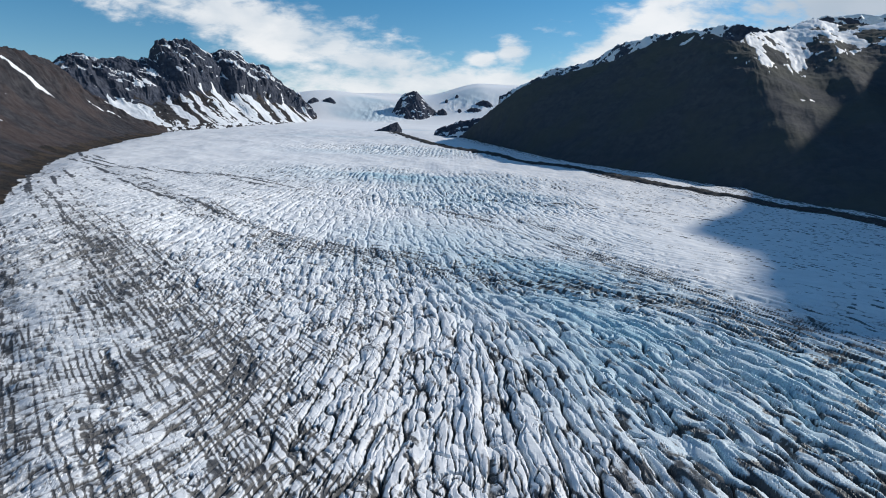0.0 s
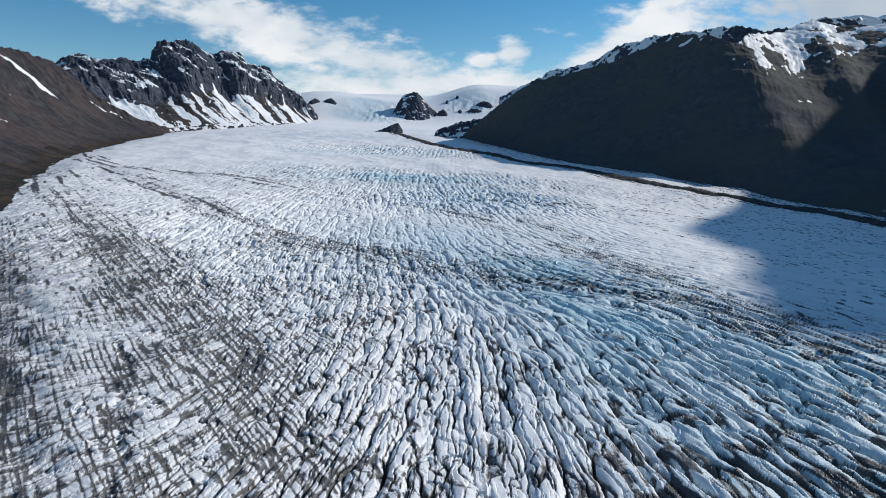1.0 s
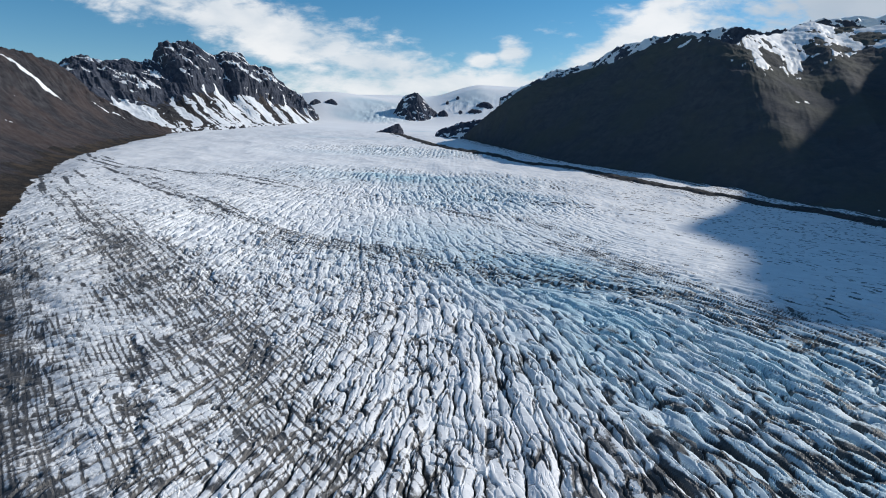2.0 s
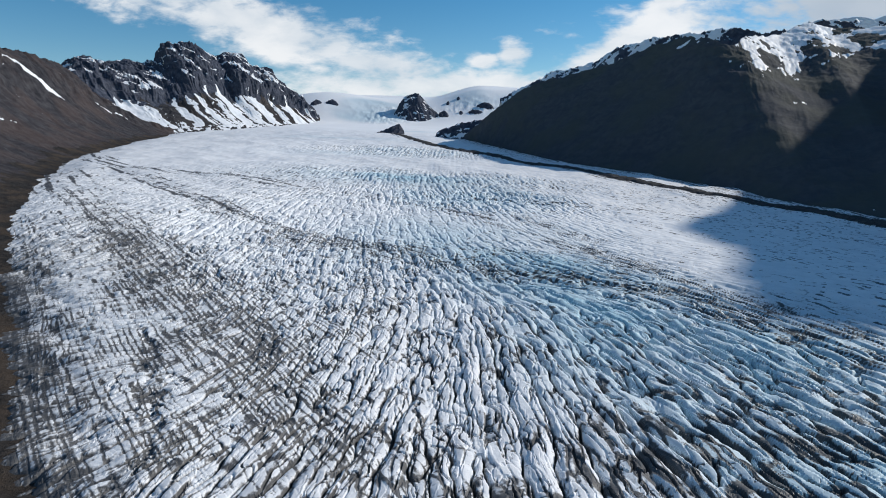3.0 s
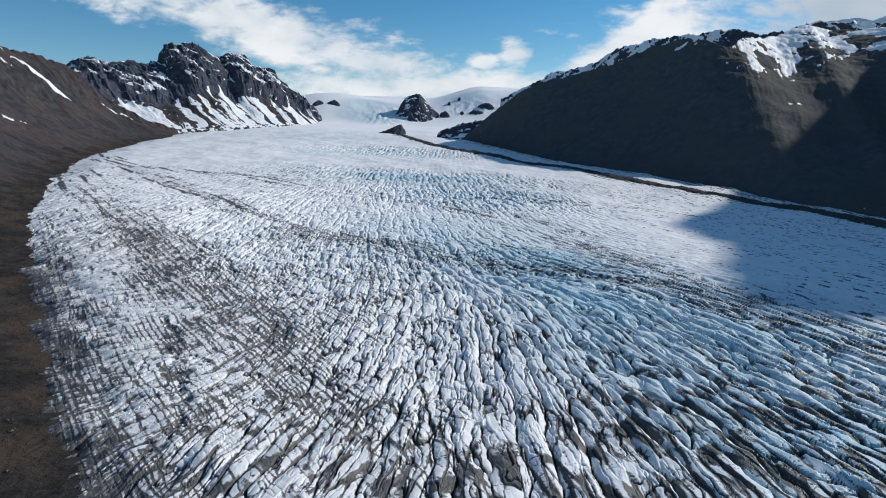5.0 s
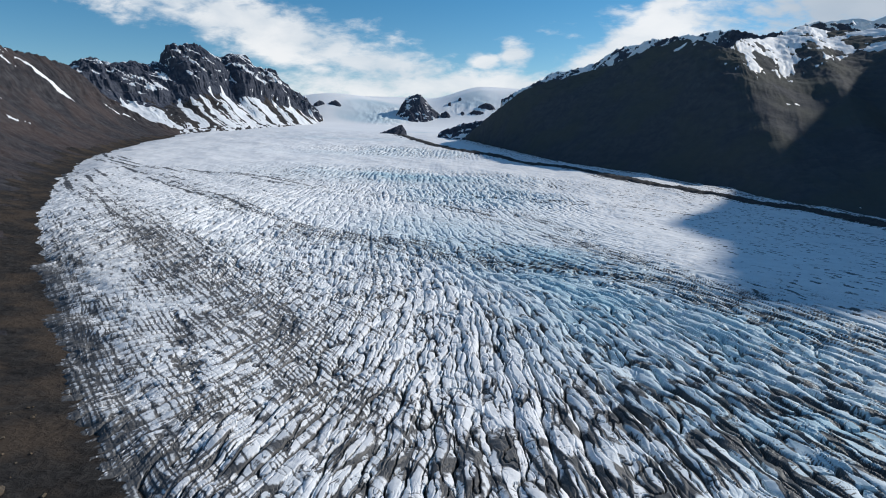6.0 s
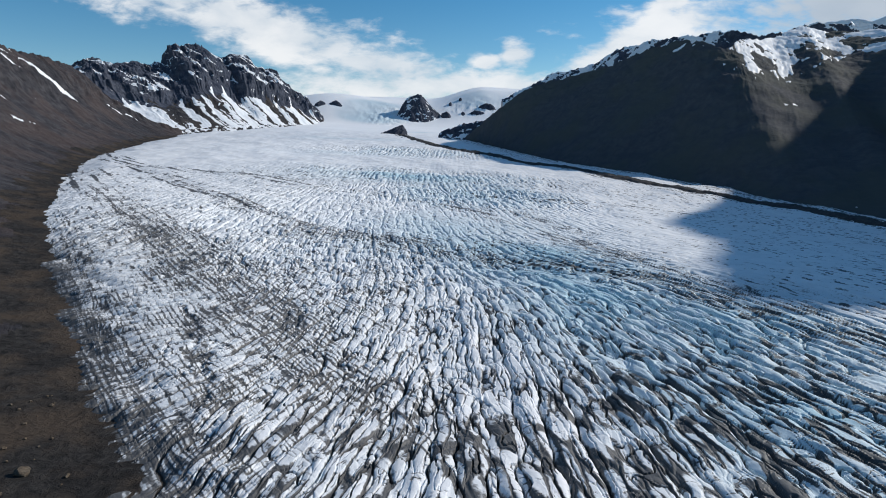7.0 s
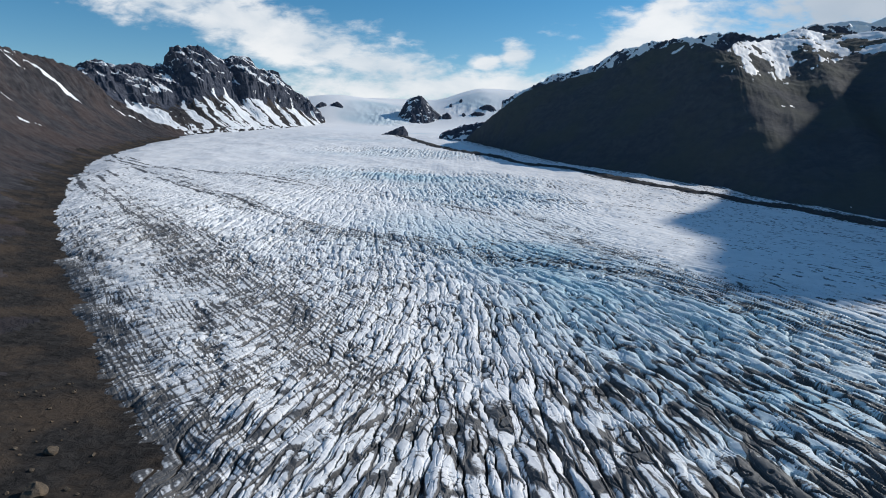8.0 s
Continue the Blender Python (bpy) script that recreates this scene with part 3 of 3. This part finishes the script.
def snow_crags(x, y, z, flat, rib, up, s):
    """Fans that widen down the scree, a broken sheet at the foot, patches on ledges."""
    slant = s + 130 * up + 25 * fbm(x / 90, y / 90, 305, 3)
    near = 1 - sm(s / s.max(), 0.12, 0.34)
    fans = gnoise(slant / 58, up * 0.8, 301) * 1.9 + 0.9 * gnoise(slant / 19, up * 1.4, 309) + 1.3 * (0.48 - up) + 0.5 * fbm(x / 25, y / 25, 303, 3) + 0.5 * near
    apron = sm(up, 0.0, 0.05) * (1 - sm(up + 0.12 * gnoise(slant / 50, 0 * s, 315), 0.52, 0.70))
    foot = 1.5 * fbm(s / 45, up * 18, 317, 4, 0.6) + 0.1
    ledges = 2.0 * fbm(x / 70 + z / 50, y / 70, 307, 5, 0.6) + 3.0 * (flat - 0.62) - 1.0
    low = np.where(up < 0.16, foot, fans)
    return np.where(up < 0.66, low * apron - 1.2 * (1 - apron), ledges)


def snow_few(x, y, z, flat, rib, up, s):
    return 2.4 * fbm(x / 80, y / 80 + z / 60, 311, 5, 0.6) - 0.6 * rib + 2.0 * (up - 0.75) - 1.6 + 1.5 * hump(x, y, -1318, 1665, 26, 32) * sm(up, 0.72, 0.8)


def snow_high(x, y, z, flat, rib, up, s):
    """A snow basin below the crest with tongues in its gullies, and scraps along the brow."""
    u = s / s.max()
    basin = sm(u, 0.335, 0.365) * (1 - sm(u, 0.60, 0.65))
    rocky = fbm(x / 95, y / 95 + z / 80, 327, 5, 0.55)
    tongues = gnoise(s / 75 + 0.8 * fbm(x / 80, y / 80, 329, 3), up * 1.2, 323) + 0.5 * gnoise(s / 19, up * 2.0, 325)
    sheet = 4.2 * sm(up + 0.15 * tongues, 0.64, 0.94) - 2.5 + 2.3 * rocky + 0.4 * gnoise(s / 60, up * 16, 319) - 1.1 * sm(u, 0.49, 0.53)
    brow = 2.0 * rocky + 6.0 * (up - 0.98) - 0.7 + 0.8 * tongues - 1.5 * (1 - sm(u, 0.2, 0.27))
    return np.where(basin > 0.02, sheet * basin - 1.3 * (1 - basin), brow)


def snow_patches(x, y, z, flat, rib, up, s):
    return 2.6 * fbm(x / 45, y / 45 + z / 40, 313, 4, 0.6) + 1.5 * (flat - 0.6) - 0.5 * rib - 0.45


def snow_most(x, y, z, flat, rib, up, s):
    return 1.8 * fbm(x / 90, y / 90, 331, 5, 0.6) - 0.5 * rib + 3.0 * (flat - 0.6) + 0.15


mountain("mountain_flank", "dark brown scree mountainside with few snow streaks",
         [(-650, -300, 260), (-950, 500, 360), (-1200, 1200, 390), (-1310, 1700, 370), (-1355, 1900, 374), (-1396, 2100, 366), (-1345, 2150, 285), (-1219, 2250, 190), (-1130, 2330, 140)],
         [(30, -160), (-35, 20), (-70, 72), (-86, 109), (-120, 144), (-150, 190), (-176, 222), (-258, 329), (-388, 498), (-525, 725), (-745, 1110), (-890, 1520), (-1060, 2200), (-1110, 2310)],
         SLOPE, (560, 170), 1.75, 26, 13, 120, 7, cliff=(0.74, 0.55), ledge=3.0, foot=(0.17, GRAVEL, "dark grey gravel along the ice edge"), snow=snow_few, seed=11, sink=10.5)

mountain("jagged_mountain", "craggy dark basalt mountain with snow patches and gullies",
         [(-1908, 2814, 436), (-1889, 2850, 461), (-1873, 2879, 482), (-1848, 2924, 509), (-1826, 2961, 516), (-1815, 2983, 498), (-1781, 3039, 494), (-1721, 3129, 514), (-1696, 3166, 498), (-1637, 3243, 528), (-1620, 3262, 553), (-1606, 3276, 613), (-1575, 3314, 631), (-1564, 3328, 609), (-1536, 3359, 637), (-1480, 3422, 638),
          (-1457, 3447, 614), (-1412, 3494, 584), (-1401, 3506, 576), (-1381, 3525, 597), (-1341, 3562, 608), (-1282, 3616, 600), (-1256, 3640, 567), (-1247, 3649, 542), (-1185, 3700, 538), (-1149, 3729, 535), (-1129, 3745, 490), (-1085, 3780, 449), (-1063, 3796, 412), (-998, 3843, 385), (-976, 3859, 344), (-937, 3886, 285)],
         [(-1400, 2200), (-1200, 2400), (-1090, 2700), (-1010, 2950), (-920, 3200), (-840, 3450), (-800, 3700)],
         CRAG, (540, 160), 1.25, 40, 22, 150, 11, snow=snow_crags, seed=23, cliff=(0.62, 0.44), foot=(0.55, SCREE, "dark brown scree below the cliffs"))

def hill_spur(u, up):
    """Two spurs and the gullies beside them, running down askew."""
    lie = u - 0.055 * (1 - up)
    d = 10 * np.exp(-((lie - 0.346) / 0.038) ** 2) - 15 * np.exp(-((lie - 0.431) / 0.025) ** 2) + 10 * np.exp(-((lie - 0.478) / 0.021) ** 2) - 20 * np.exp(-((lie - 0.523) / 0.020) ** 2)
    return np.sin(np.pi * np.clip(up, 0, 1)) ** 0.8 * d


mountain("dark_hill", "broad dark mossy mountain with gullies and snow along its crest",
         [(30, 2450, 120), (152, 2250, 223), (275, 2132, 302), (467, 1976, 342), (595, 1790, 386), (655, 1650, 384), (710, 1566, 348), (792, 1666, 386), (951, 1816, 414), (1091, 1910, 462), (1180, 1884, 443), (1320, 1780, 446), (1400, 1600, 525), (1262, 1290, 532), (1200, 1124, 582), (1186, 982, 572), (1150, 838, 590), (1133, 732, 556), (1090, 580, 340), (1000, 100, 250)],
         [(20, 2450), (120, 2150), (180, 1950), (270, 1600), (385, 1380), (485, 1200), (545, 1020), (575, 925), (600, 850), (625, 780), (645, 740), (660, 700), (675, 650), (683, 630), (690, 610), (715, 530), (735, 460), (755, 360), (790, 200), (800, 0)],
         MOSS, (640, 160), 1.12, 12, 1.5, 140, 4, grain=0.09, snow=snow_high, seed=37, bulge=hill_spur, paired=True)

mountain("snowy_ridge", "distant ridge of dark rock streaked with snow",
         [(248, 3351, 330), (416, 3274, 410), (518, 3229, 464), (615, 3181, 472), (708, 3121, 496), (793, 2997, 551), (899, 2810, 562), (975, 2678, 555), (1104, 2573, 558), (1153, 2496, 550), (1200, 2419, 515), (1250, 2380, 520), (1400, 2400, 560), (1563, 2400, 560), (1700, 2300, 540)],
         [(250, 3000), (420, 2800), (600, 2500), (800, 2300), (1000, 2250), (1300, 2250), (1600, 2100)],
         CRAG, (420, 110), 0.9, 20, 14, 90, 8, snow=snow_most, seed=43)

mountain("snow_dome", "smooth white snow dome far behind the dark ridge",
         [(2060, 3660, 690), (2100, 3640, 735), (2155, 3605, 786), (2220, 3565, 790), (2290, 3520, 790), (2347, 3483, 768), (2410, 3440, 800), (2480, 3380, 790), (2567, 3197, 685)],
         [(1850, 3200), (1900, 3150), (1960, 3120), (2020, 3080), (2080, 3040), (2140, 3000), (2200, 2960), (2260, 2900), (2320, 2800)],
         SNOW, (120, 60), 0.8, 6, 5, 120, 2, seed=47)

mountain("nunatak", "pointed dark rock peak standing out of the icefall",
         [(-420, 4085, 270), (-412, 4089, 300), (-377, 4093, 362), (-354, 4095, 390), (-316, 4098, 408), (-259, 4102, 416), (-217, 4104, 366), (-160, 4107, 306), (-102, 4109, 260)],
         [(-430, 4000), (-390, 3930), (-300, 3890), (-220, 3910), (-130, 3950), (-80, 4010)],
         CRAG, (200, 80), 1.1, 10, 10, 70, 6, back=160, snow=snow_patches, seed=53)

mountain("rock_island", "low black rock island at the head of the moraine",
         [(-352, 2640, 140), (-320, 2660, 152), (-285, 2675, 172), (-255, 2680, 178), (-235, 2660, 150)],
         [(-360, 2620), (-320, 2590), (-285, 2575), (-250, 2580), (-225, 2615)],
         CRAG, (90, 30), 1.0, 4, 4, 30, 3, back=60, seed=59, category="rock")


mountain("rock_outcrop", "small dark rock outcrop patched with snow beside the ice",
         [(-80, 2565, 140), (-71, 2559, 149), (-27, 2535, 162), (20, 2510, 178), (71, 2484, 186), (121, 2457, 192)],
         [(-90, 2520), (-30, 2450), (40, 2400), (110, 2360)],
         CRAG, (130, 44), 1.0, 8, 6, 40, 4, back=60, snow=snow_patches, seed=71, sink=12, category="rock")


def rock_step(label, points, high, seed):
    """A low rock face showing through snow: a brow of that height over the snow, falling off at both ends, and a foot a little nearer."""
    line = along(points, 7)
    level = ice_level(line[:, 0], line[:, 1])
    brow = [(x, y + 12, z + high * k) for (x, y), z, k in zip(line, level, (-0.25, 0.6, 0.85, 1.0, 0.9, 0.55, -0.25))]
    return mountain("rock_outcrop", label, brow, [(x, y - 30) for x, y in line], CRAG, (110, 30), 1.0, 4, 4, 30, 5, back=40, seed=seed, sink=10, category="rock")


rock_step("dark rock step showing through the snowfield", [(128, 4172), (204, 4173), (275, 4170)], 40, 73)
rock_step("low dark rock step under the snowfield", [(70, 4101), (128, 4100), (195, 4102)], 28, 74)
rock_step("small dark rock rib beside the pointed peak", [(-125, 4060), (-70, 4058), (-45, 4056)], 34, 75)
rock_step("tiny dark rock showing through the snow slope", [(-72, 4288), (-44, 4288)], 20, 76)
rock_step("tiny dark rock high on the snow slope", [(0, 4344), (30, 4346)], 18, 77)
rock_step("broken dark rock low in the snowfield", [(15, 4094), (33, 4094), (52, 4094)], 20, 78)
rock_step("dark rock spur showing through snow at the icefall", [(-995, 4040), (-960, 4062), (-918, 4084)], 24, 79)
rock_step("low dark rock spur in the snow saddle", [(-895, 4096), (-856, 4106), (-805, 4092)], 24, 81)
rock_step("low dark rock band at the foot of the crags", [(-1060, 3835), (-990, 3800), (-930, 3790)], 22, 80)


# ---------------- moraine debris ----------------
def moraine_ridge():
    """The low ridge of rubble that runs down the ice from the rock knob."""
    line = along(BANDS["medial"][0], 600)
    t = np.gradient(line, axis=0)
    t /= np.linalg.norm(t, axis=1, keepdims=True)
    w = np.linspace(-1, 1, 25)
    half = 23 + 8 * fbm(np.arange(600) / 25, np.zeros(600), 601, 3)
    x = line[:, 0:1] + t[:, 1:2] * w * half[:, None]
    y = line[:, 1:2] - t[:, 0:1] * w * half[:, None]
    z = ice_level(x, y) + 5.5 * (1 - w ** 2) - 2.2 + 1.6 * fbm(x / 14, y / 14, 603, 4) + 2.6 * fbm(x / 120, y / 120, 31, 4) * 1.5
    return tagged(part("moraine_ridge", grid_mesh("moraine_ridge", np.stack([x, y, z], -1)), RUBBLE), "long dark rubble ridge running along the ice", "moraine", kind="structure")


moraine_ridge()


def boulder_mesh(name, seed, size=1.0):
    """A broken block: a round form cut by flat faces, then roughened."""
    bm = bmesh.new()
    bmesh.ops.create_icosphere(bm, subdivisions=3, radius=0.5)
    rng = random.Random(seed)
    cuts = [(Vector((rng.uniform(-1, 1), rng.uniform(-1, 1), rng.uniform(-0.6, 1))).normalized(), rng.uniform(0.27, 0.42)) for _ in range(9)]
    for v in bm.verts:
        for way, reach in cuts:
            over = v.co.dot(way) - reach
            if over > 0:
                v.co -= way * over * 0.92
        v.co *= 1 + 0.09 * noise.fractal(v.co * 5 + Vector((seed, 0, 0)), 1.0, 2.0, 4)
        v.co.z *= 0.72
    me = bpy.data.meshes.new(name)
    bmesh.ops.scale(bm, vec=(size, size, size), verts=bm.verts)
    bm.to_mesh(me)
    bm.free()
    return me


def stand_boulder(me, x, y, size, turn, label):
    z = height_on("mountain_flank", x, y)
    ob = new("boulder", me)
    if not me.materials:
        me.materials.append(STONE)
    ob.matrix_basis = pose(x, y, z + 0.18 * size, 0, 0, turn) @ Matrix.Diagonal((size, size, size, 1))
    return tagged(ob, label, "boulder", "boulders on the moraine")


shapes = [boulder_mesh("boulder", k) for k in (3, 8, 14, 21, 33)]
stand_boulder(shapes[0], -142.0, 76.0, 8.5, 20, "large tan boulder with flat broken faces on the gravel")
stand_boulder(shapes[1], -156.0, 104.0, 5.5, 130, "tan angular boulder half sunk in dark moraine gravel")
rng = random.Random(5)
for k in range(70):
    x, y = rng.uniform(-215, -125), rng.uniform(70, 170)
    if inside_left(np.array(x), np.array(y)) < 0 and x < -128 - 0.35 * (y - 75):
        stand_boulder(rng.choice(shapes), x, y, rng.choice((0.9, 1.2, 1.6, 2.2)), rng.uniform(0, 360), "small brown stone lying on dark moraine gravel")
